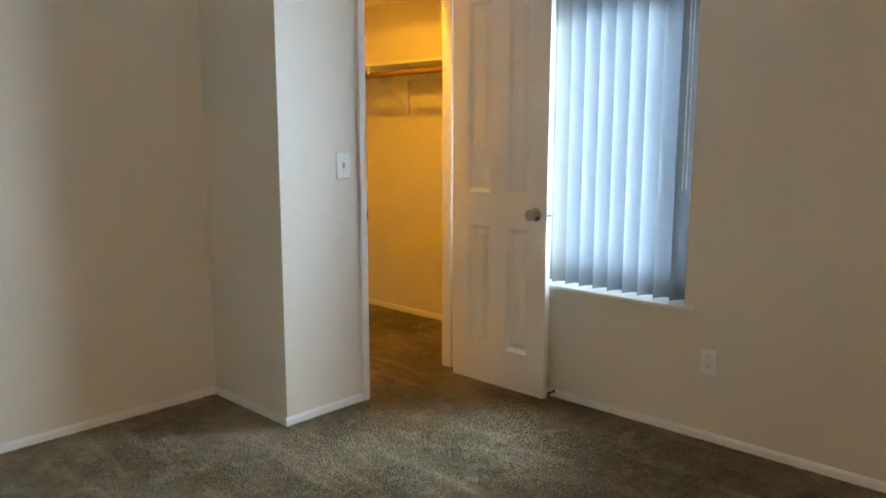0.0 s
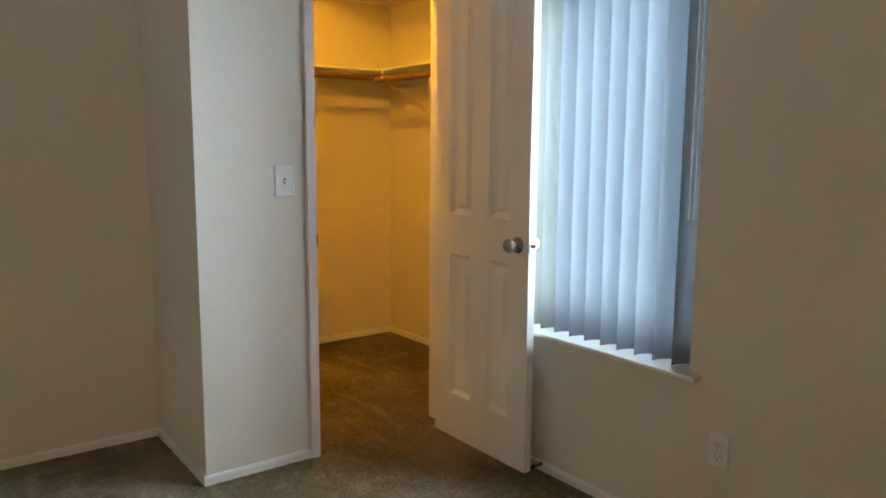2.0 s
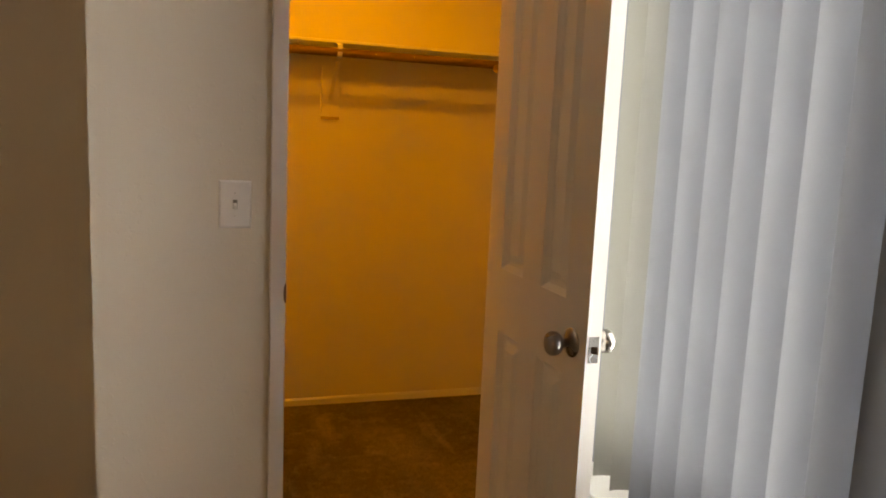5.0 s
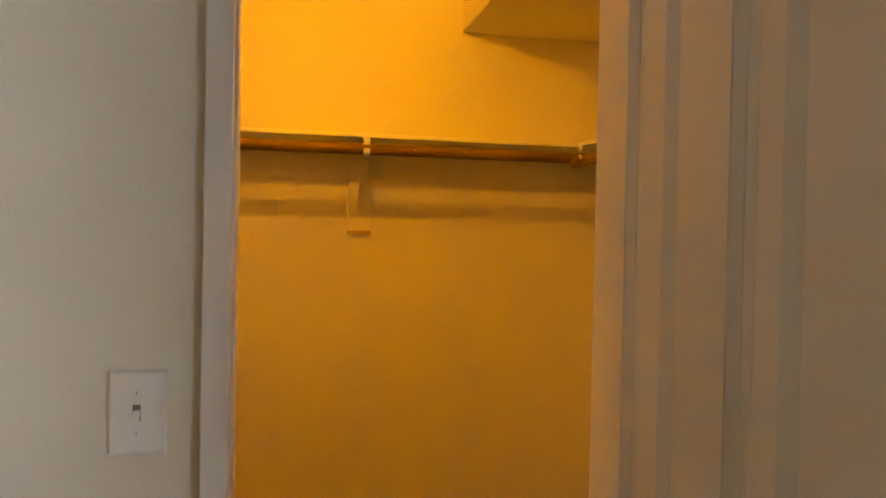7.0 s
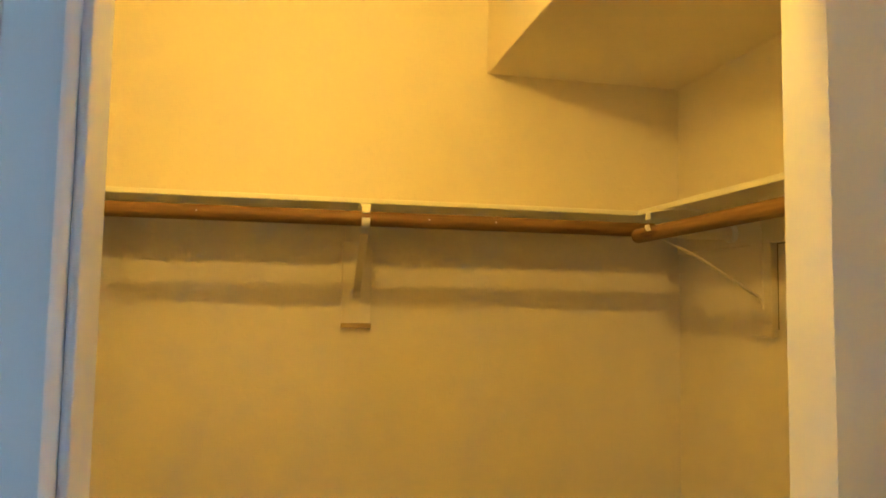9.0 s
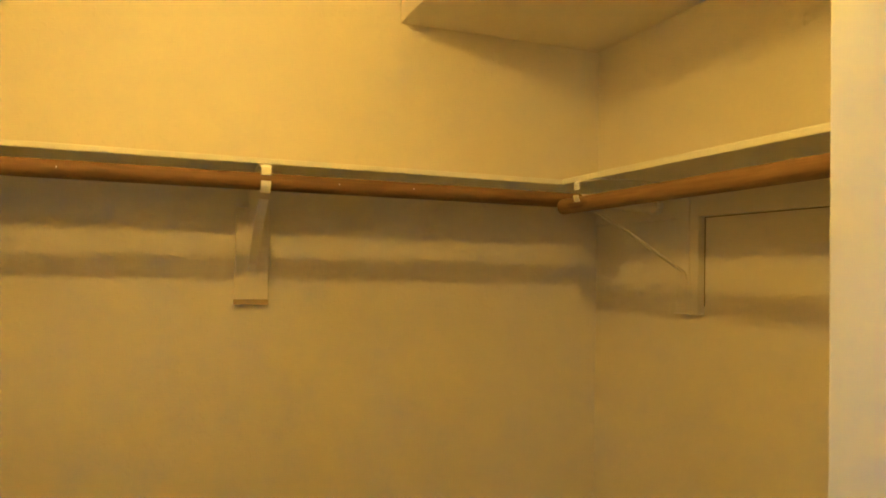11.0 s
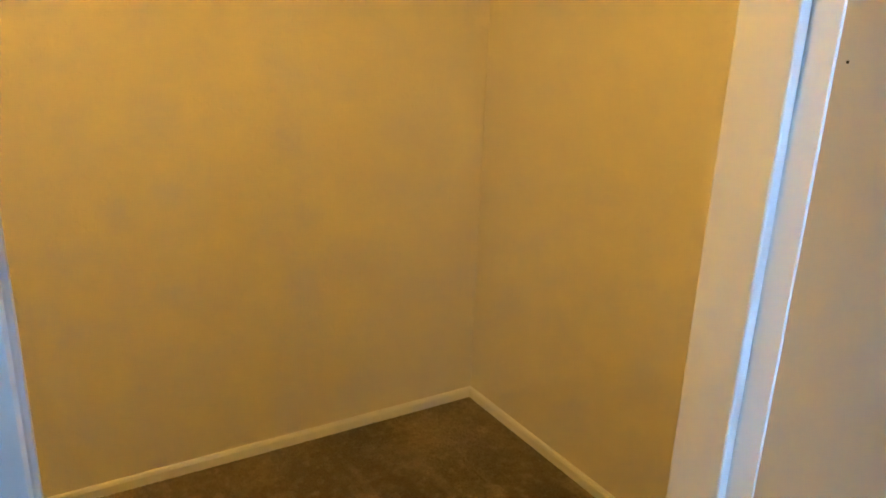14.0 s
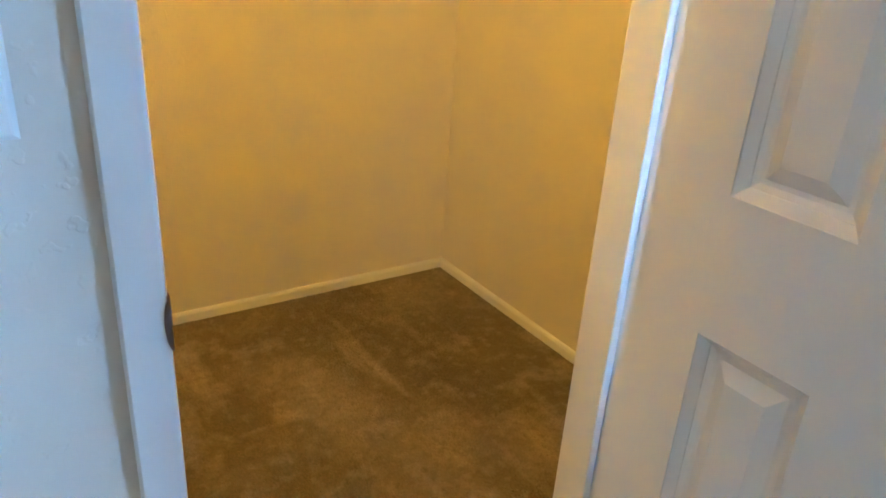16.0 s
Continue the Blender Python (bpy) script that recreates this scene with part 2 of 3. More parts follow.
def slab(z0, z1):
    """The plan of bedroom, closet side and hall as one sheet."""
    pts = [(ROOM_W - 0.12, far_n), (ROOM_W - 0.12, ROOM_S - 0.12), (HX0 - 0.42, ROOM_S - 0.12), (HX0 - 0.42, ROOM_S - 1.52), (HX1 + 0.42, ROOM_S - 1.52),
           (HX1 + 0.42, ROOM_S - 0.12), (WALL_X + 0.16, ROOM_S - 0.12), (WALL_X + 0.16, 0), (CL_R + 0.12, 0), (CL_R + 0.12, far_n)]
    bm = bmesh.new()
    low = [bm.verts.new((x, y, z0)) for x, y in pts]
    top = [bm.verts.new((x, y, z1)) for x, y in pts]
    bm.faces.new(low[::-1]), bm.faces.new(top)
    for k in range(len(pts)):
        bm.faces.new((low[k], low[(k + 1) % len(pts)], top[(k + 1) % len(pts)], top[k]))
    bmesh.ops.triangulate(bm, faces=bm.faces[:])
    return bm


structure("floor", slab(-0.12, 0.0), CARPET, "worn brown-beige cut-pile carpet with vacuum tracks", "carpet")

bm = bmesh.new()
add_box(bm, (OUT_X, 0, 0), (JAMB_L - 0.018, FRONT_T, CEIL))
add_box(bm, (JAMB_R + 0.018, 0, 0), (CL_R + 0.12, FRONT_T, CEIL))
add_box(bm, (JAMB_L - 0.018, 0, DOOR_TOP + 0.018), (JAMB_R + 0.018, FRONT_T, CEIL))
structure("wall_closet_front", bm, WALL, "off-white textured drywall with the closet doorway", "wall")
structure("wall_closet_left", box((OUT_X, FRONT_T, 0), (CL_L, far_n, CEIL)), WALL, "off-white textured drywall side of the closet", "wall")
structure("wall_closet_back", box((CL_L, CL_B, 0), (CL_R + 0.12, far_n, CEIL)), WALL, "off-white drywall lit warm by the closet lamp", "wall")
structure("wall_closet_right", box((CL_R, FRONT_T, 0), (CL_R + 0.12, CL_B, CEIL)), WALL, "off-white drywall lit warm by the closet lamp", "wall")
structure("wall_recess", box((ROOM_W, LEFT_Y, 0), (OUT_X, far_n, CEIL)), WALL, "off-white textured drywall in shade", "wall")
bm = bmesh.new()
add_box(bm, (WALL_X, WIN_Y1, 0), (WALL_X + 0.16, 0, CEIL))
add_box(bm, (WALL_X, ROOM_S, 0), (WALL_X + 0.16, WIN_Y0, CEIL))
add_box(bm, (WALL_X, WIN_Y0, 0), (WALL_X + 0.16, WIN_Y1, WIN_Z0))
add_box(bm, (WALL_X, WIN_Y0, WIN_Z1), (WALL_X + 0.16, WIN_Y1, CEIL))
structure("wall_window", bm, WALL, "off-white textured drywall around a deep window recess", "wall")
bm = bmesh.new()
add_box(bm, (ROOM_W, ROOM_S - 0.12, 0), (HX0, ROOM_S, CEIL))
add_box(bm, (HX1, ROOM_S - 0.12, 0), (WALL_X + 0.16, ROOM_S, CEIL))
add_box(bm, (HX0, ROOM_S - 0.12, 2.05), (HX1, ROOM_S, CEIL))
structure("wall_south", bm, WALL, "plain off-white drywall with an unseen, assumed bedroom doorway", "wall")
bm = bmesh.new()
add_box(bm, (HX0 - 0.42, ROOM_S - 1.40, 0), (HX0 - 0.30, ROOM_S - 0.12, CEIL))
add_box(bm, (HX1 + 0.30, ROOM_S - 1.40, 0), (HX1 + 0.42, ROOM_S - 0.12, CEIL))
add_box(bm, (HX0 - 0.42, ROOM_S - 1.52, 0), (HX1 + 0.42, ROOM_S - 1.40, CEIL))
structure("wall_unseen_hall", bm, WALL, "plain off-white drywall of an unseen hall added behind the room", "wall")
structure("wall_west", box((ROOM_W - 0.12, ROOM_S - 0.12, 0), (ROOM_W, far_n, CEIL)), WALL, "plain off-white drywall", "wall")
structure("ceiling", slab(CEIL, CEIL + 0.12), CEILING, "white textured ceiling", "ceiling")
structure("soffit", box((0.175, FRONT_T, 2.228), (CL_R, CL_B, CEIL), 0.004), WALL, "boxed-in drywall soffit along the closet wall", "soffit")


def baseboard(a, b, out):
    """A board from a to b (x, y) on a wall whose room lies towards out."""
    a, b, out = Vector((*a, 0)), Vector((*b, 0)), Vector((*out, 0))
    prof = [(0, 0), (BASE_T, 0), (BASE_T, BASE_H - 0.010), (BASE_T - 0.004, BASE_H - 0.002), (BASE_T - 0.008, BASE_H), (0, BASE_H)]
    bm = bmesh.new()
    ends = [[bm.verts.new(p + out * o + Vector((0, 0, z))) for o, z in prof] for p in (a, b)]
    n = len(prof)
    for k in range(n):
        bm.faces.new((ends[0][k], ends[0][(k + 1) % n], ends[1][(k + 1) % n], ends[1][k]))
    bm.faces.new(ends[0][::-1])
    bm.faces.new(ends[1])
    return structure("baseboard", bm, TRIM, "white painted low wooden baseboard", "baseboard")


CAS_L, CAS_R = JAMB_L - 0.038, WALL_X
baseboard((OUT_X - BASE_T, 0), (CAS_L, 0), (0, -1))
baseboard((OUT_X, 0), (OUT_X, LEFT_Y), (-1, 0))
baseboard((ROOM_W, LEFT_Y), (OUT_X - BASE_T, LEFT_Y), (0, -1))
baseboard((WALL_X, ROOM_S), (WALL_X, -0.016), (-1, 0))
baseboard((CL_L, CL_B), (CL_R, CL_B), (0, -1))
baseboard((CL_R, FRONT_T), (CL_R, CL_B - BASE_T), (-1, 0))
baseboard((CL_L, FRONT_T), (CL_L, CL_B - BASE_T), (1, 0))
baseboard((ROOM_W, ROOM_S), (HX0, ROOM_S), (0, 1))
baseboard((HX1, ROOM_S), (WALL_X - BASE_T, ROOM_S), (0, 1))
baseboard((ROOM_W, ROOM_S + BASE_T), (ROOM_W, LEFT_Y - BASE_T), (1, 0))


# ---- doorway: jambs, stops, casings, strike plate ----
doorway = tagged(new("door_1"), "white painted closet door frame with narrow casing", "door frame", kind="structure")
J0, J1 = -0.003, FRONT_T + 0.002
part("jamb", box((JAMB_L - 0.018, J0, 0), (JAMB_L, J1, DOOR_TOP), 0.0015), TRIM, doorway)
part("jamb", box((JAMB_R, J0, 0), (JAMB_R + 0.018, J1, DOOR_TOP), 0.0015), TRIM, doorway)
part("head_jamb", box((JAMB_L - 0.018, J0, DOOR_TOP), (JAMB_R + 0.018, J1, DOOR_TOP + 0.018), 0.0015), TRIM, doorway)
part("stop", box((JAMB_L, 0.030, 0), (JAMB_L + 0.008, J1 - 0.001, DOOR_TOP), 0.003), TRIM, doorway)
part("stop", box((JAMB_R - 0.016, 0.027, 0), (JAMB_R, J1 - 0.001, DOOR_TOP), 0.003), TRIM, doorway)
part("head_stop", box((JAMB_L + 0.012, 0.012, DOOR_TOP - 0.012), (JAMB_R - 0.016, J1 - 0.001, DOOR_TOP), 0.003), TRIM, doorway)


def casing(x0, x1, z0, z1):
    """A flat board with eased edges."""
    bm = bmesh.new()
    prof = [(x0, -0.0005), (x0, -0.0145), (x0 + 0.0015, -0.0172), (x0 + 0.005, -0.018),
            (x1 - 0.006, -0.018), (x1 - 0.002, -0.0168), (x1, -0.0125), (x1, -0.0005)]
    low, top = ([bm.verts.new((x, y, z)) for x, y in prof] for z in (z0, z1))
    bm.faces.new(low[::-1]), bm.faces.new(top)
    for k in range(len(prof)):
        bm.faces.new((low[k], low[(k + 1) % len(prof)], top[(k + 1) % len(prof)], top[k]))
    return bm


part("casing", casing(CAS_L, JAMB_L + 0.004, 0, DOOR_TOP + 0.045), TRIM, doorway, smooth=True)
part("casing", box((JAMB_R + 0.003, -0.019, 0), (CAS_R - 0.0005, -0.0005, DOOR_TOP + 0.045), 0.0018, 3), TRIM, doorway)
part("head_casing", box((JAMB_L + 0.004, -0.018, DOOR_TOP - 0.008), (JAMB_R + 0.003, -0.0005, DOOR_TOP + 0.045), 0.005, 3), TRIM, doorway)
SJ = JAMB_L + 0.004
part("strike_plate", box((SJ - 0.0045, 0.001, 0.893), (SJ + 0.0016, 0.029, 0.955), 0.0006), BRONZE, doorway, "dark metal strike plate", True)
lip = bmesh.new()
rows = []
for k in range(13):      # a half-oval tongue that wraps the casing's corner
    a = math.pi * k / 12
    z, w = 0.924 - 0.027 * math.cos(a), math.sin(a)
    ring = [(SJ + 0.0014, 0.003), (SJ + 0.0014, -0.016), (SJ + 0.0004, -0.0198), (SJ - 0.003 * w, -0.0212), (SJ - 0.0065 * w, -0.0214), (SJ - 0.0065 * w, -0.0196), (SJ - 0.002, -0.0190), (SJ - 0.0002, 0.003)]
    rows.append([lip.verts.new((x, y, z)) for x, y in ring])
for a, b in zip(rows, rows[1:]):
    for k in range(8):
        lip.faces.new((a[k], a[(k + 1) % 8], b[(k + 1) % 8], b[k]))
lip.faces.new(rows[0]), lip.faces.new(rows[-1][::-1])
part("strike_lip", lip, BRONZE, doorway, "dark curved strike lip", True)


# ---- the open panelled door ----
DY0, DY1, DT, DZ0, DZ1 = -0.660, -0.060, 0.035, 0.010, 2.044
PAN_Y = ((-0.552, -0.420), (-0.310, -0.165))
PAN_Z = ((0.211, 0.842), (1.015, 1.955))


def door_slab():
    bm = bmesh.new()
    ys = [DY0, PAN_Y[0][0], PAN_Y[0][1], PAN_Y[1][0], PAN_Y[1][1], DY1]
    zs = [DZ0, PAN_Z[0][0], PAN_Z[0][1], PAN_Z[1][0], PAN_Z[1][1], DZ1]
    steps = ((0.001, 0.0022), (0.012, 0.0115), (0.0126, 0.0135), (0.020, 0.0162), (0.026, 0.0162), (0.046, 0.0050))
    for x, d in ((0.0, 1), (DT, -1)):
        grid = [[bm.verts.new((x, y, z)) for z in zs] for y in ys]
        for i in range(5):
            for j in range(5):
                quad = [grid[i][j], grid[i + 1][j], grid[i + 1][j + 1], grid[i][j + 1]]
                if not (i in (1, 3) and j in (1, 3)):
                    bm.faces.new(quad)
                    continue
                last = quad
                for off, deep in steps:
                    ring = [bm.verts.new((x + d * deep, y, z)) for y, z in (
                        (ys[i] + off, zs[j] + off), (ys[i + 1] - off, zs[j] + off), (ys[i + 1] - off, zs[j + 1] - off), (ys[i] + off, zs[j + 1] - off))]
                    for k in range(4):
                        bm.faces.new((last[k], last[(k + 1) % 4], ring[(k + 1) % 4], ring[k]))
                    last = ring
                bm.faces.new(last)
    bm.verts.ensure_lookup_table()
    front = {tuple(round(c, 4) for c in v.co[1:]): v for v in bm.verts if abs(v.co.x) < 1e-6}
    back = {tuple(round(c, 4) for c in v.co[1:]): v for v in bm.verts if abs(v.co.x - DT) < 1e-6}
    loop = [(y, DZ0) for y in ys] + [(DY1, z) for z in zs[1:]] + [(y, DZ1) for y in ys[-2::-1]] + [(DY0, z) for z in zs[-2:0:-1]]
    key = [tuple(round(c, 4) for c in p) for p in loop]
    for a, b in zip(key, key[1:] + key[:1]):
        bm.faces.new((front[a], front[b], back[b], back[a]))
    rim = [e for e in bm.edges if len(e.link_faces) == 2 and e.calc_face_angle(0) > 1.2]
    bmesh.ops.bevel(bm, geom=rim, offset=0.0018, segments=2, affect="EDGES", profile=0.5)
    return bm


door = thing("closet_door", "white painted four-panel closet door standing open", "door", at=(DT / 2, DY1, 0))


def shifted(bm, ob):
    bmesh.ops.translate(bm, verts=bm.verts[:], vec=-ob.location)
    return bm


part("slab", shifted(door_slab(), door), DOOR, door, smooth=False)
part("nail_hole", shifted(lathe([(0.0014, 0.0012), (0.0013, -0.0003)], "x", (0, -0.069, 1.307), 10), door), DARK, door, "small dark nail hole")
KY, KZ = -0.597, 0.924
for side, x0, d in (("knob", 0.0, -1), ("knob", DT, 1)):
    part("rose", shifted(lathe([(0.0325, x0), (0.0330, x0 + d * 0.003), (0.0300, x0 + d * 0.007), (0.0190, x0 + d * 0.010), (0.0125, x0 + d * 0.012)], "x", (0, KY, KZ), 36), door),
         NICKEL, door, "brushed nickel rose", True)
    prof = [(0.0115, 0.011), (0.0100, 0.020), (0.0120, 0.026), (0.0200, 0.031), (0.0255, 0.038), (0.0272, 0.046), (0.0262, 0.053), (0.0225, 0.059), (0.0150, 0.0625), (0.004, 0.0635)]
    part("knob", shifted(lathe([(r, x0 + d * h) for r, h in prof], "x", (0, KY, KZ), 36), door), NICKEL, door, "round brushed nickel door knob", True)
latch = part("latch_plate", shifted(box((0.0055, DY0 - 0.0012, KZ - 0.029), (0.0295, DY0 + 0.002, KZ + 0.029), 0.0005), door), NICKEL, door, "steel latch face plate")
bolt = bmesh.new()
pts = [(0.011, DY0 - 0.001), (0.024, DY0 - 0.001), (0.024, DY0 - 0.0105), (0.020, DY0 - 0.0105)]
lo = [bolt.verts.new((x, y, KZ - 0.0075)) for x, y in pts]
hi = [bolt.verts.new((x, y, KZ + 0.0075)) for x, y in pts]
bolt.faces.new(lo[::-1]), bolt.faces.new(hi)
for k in range(4):
    bolt.faces.new((lo[k], lo[(k + 1) % 4], hi[(k + 1) % 4], hi[k]))
part("latch_bolt", shifted(bolt, door), BRONZE, latch, "dark spring latch bolt")
for dz in (-0.021, 0.021):
    part("screw", shifted(lathe([(0.0036, DY0 - 0.0005), (0.0034, DY0 - 0.002), (0.002, DY0 - 0.0024)], "y", (0.0175, 0, KZ + dz), 12), door), NICKEL, latch)
for z in (0.25, 1.82):
    hinge = part("hinge", shifted(lathe([(0.0055, z - 0.045), (0.0055, z + 0.045)], "z", (0.047, DY1 + 0.026, 0), 14), door), NICKEL, door, "steel butt hinge", True)
    part("hinge_leaf", shifted(box((DT + 0.0002, DY1 - 0.02, z - 0.044), (DT + 0.0022, DY1 + 0.026, z + 0.044)), door), NICKEL, hinge)

# ---- light switch and outlet ----
switch = thing("light_switch", "white toggle light switch on a plain wall plate", "light switch", at=(-0.699, 0, 1.163))


def plate(width, height, thick):
    """A wall plate in the x-z plane whose face is towards -y."""
    bm = bmesh.new()
    rings = []
    for inset, y in ((0, 0), (0, -thick * 0.35), (0.004, -thick * 0.9), (0.006, -thick)):
        w, h = width / 2 - inset, height / 2 - inset
        rings.append([bm.verts.new((x, y, z)) for x, z in ((-w, -h), (w, -h), (w, h), (-w, h))])
    for a, b in zip(rings, rings[1:]):
        for k in range(4):
            bm.faces.new((a[k], a[(k + 1) % 4], b[(k + 1) % 4], b[k]))
    bm.faces.new(rings[0]), bm.faces.new(rings[-1])
    return bm


part("plate", plate(0.083, 0.126, 0.0065), PLASTIC, switch)
# Grey patch on the plate paints the shade of the toggle's slot.
part("toggle_slot_shade", box((-0.0056, -0.0070, -0.0120), (0.0056, -0.0062, 0.0120)), SLOT_SHADE, switch, "grey patch for the shade in the toggle's slot")
tog = box((-0.0045, -0.019, -0.005), (0.0045, -0.004, 0.005), 0.0015)
bmesh.ops.rotate(tog, verts=tog.verts[:], cent=(0, -0.004, 0), matrix=Matrix.Rotation(radians(28), 3, "X"))
part("toggle", tog, PLASTIC, switch, "off-white toggle lever")
for dz in (-0.030, 0.030):
    scr = part("screw", lathe([(0.0030, -0.006), (0.0028, -0.0074), (0.0012, -0.0078)], "y", (0, 0, dz), 12), ENAMEL, switch, smooth=True)
    part("screw_slot", box((-0.0004, -0.0082, dz - 0.0022), (0.0004, -0.0077, dz + 0.0022)), DARK, scr)

outlet = thing("wall_outlet", "white duplex power outlet on the wall", "outlet", at=(WALL_X, -1.441, 0.352))
turn = Matrix.Rotation(radians(-90), 3, "Z")


def turned(bm):
    bmesh.ops.rotate(bm, verts=bm.verts[:], cent=(0, 0, 0), matrix=turn)
    return bm


part("plate", turned(plate(0.074, 0.116, 0.006)), PLASTIC, outlet)
for dz in (-0.0195, 0.0195):
    rec = part("receptacle", turned(box((-0.0165, -0.0082, dz - 0.0140), (0.0165, -0.0055, dz + 0.0140), 0.0035)), PLASTIC, outlet)
    for dx, h in ((-0.0062, 0.0042), (0.0062, 0.0035)):
        part("slot", turned(box((dx - 0.0011, -0.0086, dz + 0.003 - h), (dx + 0.0011, -0.0079, dz + 0.003 + h))), DARK, rec)
    part("ground_hole", turned(lathe([(0.0026, -0.0079), (0.0026, -0.0086)], "y", (0, 0, dz - 0.0075), 12)), DARK, rec)
part("screw", turned(lathe([(0.003, -0.0055), (0.0026, -0.0072)], "y", (0, 0, 0), 12)), ENAMEL, outlet)

# ---- window ----
window = tagged(new("window_1"), "white vinyl window in a deep recess with a painted sill", "window", kind="structure")
sill = bmesh.new()
outline = [(WALL_X - 0.042, WIN_Y0 - 0.045), (WALL_X - 0.0005, WIN_Y0 - 0.045), (WALL_X - 0.0005, WIN_Y0 + 0.0005), (WALL_X + 0.105, WIN_Y0 + 0.0005),
           (WALL_X + 0.105, WIN_Y1 - 0.0005), (WALL_X - 0.0005, WIN_Y1 - 0.0005), (WALL_X - 0.0005, WIN_Y1 + 0.045), (WALL_X - 0.042, WIN_Y1 + 0.045)]
low = [sill.verts.new((x, y, WIN_Z0 + 0.0005)) for x, y in outline]
top = [sill.verts.new((x, y, WIN_Z0 + 0.018)) for x, y in outline]
sill.faces.new(low[::-1]), sill.faces.new(top)
for k in range(8):
    sill.faces.new((low[k], low[(k + 1) % 8], top[(k + 1) % 8], top[k]))
bmesh.ops.bevel(sill, geom=[e for e in sill.edges if all(v.co.x < WALL_X - 0.04 for v in e.verts)], offset=0.005, segments=3, affect="EDGES", profile=0.5)
part("sill", sill, TRIM, window, "white painted sill board with a rounded nosing")
FX0, FX1 = WALL_X + 0.105, WALL_X + 0.150
ZB, ZT = WIN_Z0 + 0.018, WIN_Z1
part("frame_side", box((FX0, WIN_Y0, ZB), (FX1, WIN_Y0 + 0.05, ZT), 0.004), VINYL, window)
part("frame_side", box((FX0, WIN_Y1 - 0.05, ZB), (FX1, WIN_Y1, ZT), 0.004), VINYL, window)
part("frame_bottom", box((FX0, WIN_Y0 + 0.05, ZB), (FX1, WIN_Y1 - 0.05, 0.672), 0.004), VINYL, window)
part("frame_top", box((FX0, WIN_Y0 + 0.05, 1.857), (FX1, WIN_Y1 - 0.05, ZT), 0.004), VINYL, window)
pane = part("pane", box((FX0 + 0.02, WIN_Y0 + 0.05, 0.672), (FX0 + 0.024, WIN_Y1 - 0.05, 1.857)), GLASS, window, "clear window glass")
pane.visible_shadow = False

# ---- vertical blind ----
blind = thing("vertical_blind", "white translucent vinyl vertical blind, slats turned open", "window blind", at=(WALL_X + 0.045, (WIN_Y0 + WIN_Y1) / 2, ZB))
part("headrail", shifted(box((WALL_X + 0.025, WIN_Y0 + 0.006, WIN_Z1 - 0.042), (WALL_X + 0.065, WIN_Y1 - 0.006, WIN_Z1), 0.004), blind), VINYL, blind)
SLAT_W, SLAT_N, SLAT_LOW = 0.089, 13, ZB + 0.003


def slat_mesh(mat):
    """One curved slat along +x, hanging down from z = 0."""
    bm = bmesh.new()
    n, high = 8, WIN_Z1 - 0.055 - SLAT_LOW
    rows = []
    for side in (0, 1):
        cols = []
        for i in range(n + 1):
            u = (i / n - 0.5) * SLAT_W
            bow = 0.014 * (1 - (2 * i / n - 1) ** 2)
            cols.append([bm.verts.new((u, bow + side * 0.0009, z)) for z in (0, high)])
        rows.append(cols)
    for side in (0, 1):
        for a, b in zip(rows[side], rows[side][1:]):
            bm.faces.new((a[0], b[0], b[1], a[1]))
    for z in (0, 1):
        for i in range(n):
            bm.faces.new((rows[0][i][z], rows[0][i + 1][z], rows[1][i + 1][z], rows[1][i][z]))
    for i in (0, n):
        bm.faces.new((rows[0][i][0], rows[0][i][1], rows[1][i][1], rows[1][i][0]))
    return mesh_of("slat", bm, mat, True)


slat_data, bounce_data = slat_mesh(SLAT), slat_mesh(SLAT_BOUNCE)
rng = random.Random(4)
for k in range(SLAT_N):
    ob = new("slat", bounce_data if k in (8, 9) else slat_data)
    ob.parent = blind
    y = -1.247 + 0.0775 * k
    ang = -24 - 0.55 * k + rng.uniform(-1.5, 1.5)
    near = Vector((WALL_X + 0.004, y, SLAT_LOW))
    mid = near + Vector((math.cos(radians(ang)), math.sin(radians(ang)), 0)) * SLAT_W / 2
    ob.matrix_local = Matrix.Translation(mid - blind.location) @ pose(0, 0, 0, 0, 0, ang)
    part("carrier", shifted(box((mid.x - 0.006, mid.y - 0.002, WIN_Z1 - 0.058), (mid.x + 0.006, mid.y + 0.002, WIN_Z1 - 0.040)), blind), VINYL, blind)
for dy in (0.0, 0.017):
    part("cord", shifted(tube([(WALL_X + 0.018, -1.291 + dy, z) for z in (1.073, 1.4, 1.7, WIN_Z1 - 0.04)], 0.0022, 8), blind), ENAMEL, blind, "white pull cord")

# ---- door stop ----
stop = thing("door_stop", "small spring door stop with black rubber tip on the baseboard", "door stop", at=(WALL_X - BASE_T, -0.668, 0.030))
part("base", lathe([(0.009, 0.0), (0.009, -0.004), (0.005, -0.006)], "x", (0, 0, 0), 16), NICKEL, stop, smooth=True)
coil = [(-0.005 - 0.034 * i / 70, 0.0048 * math.cos(i * 0.9), 0.0048 * math.sin(i * 0.9)) for i in range(71)]
part("spring", tube(coil, 0.0011, 6), NICKEL, stop, smooth=True)
part("tip", lathe([(0.006, -0.038), (0.0075, -0.041), (0.007, -0.050), (0.004, -0.052)], "x", (0, 0, 0), 16), RUBBER, stop, "black rubber tip", True)

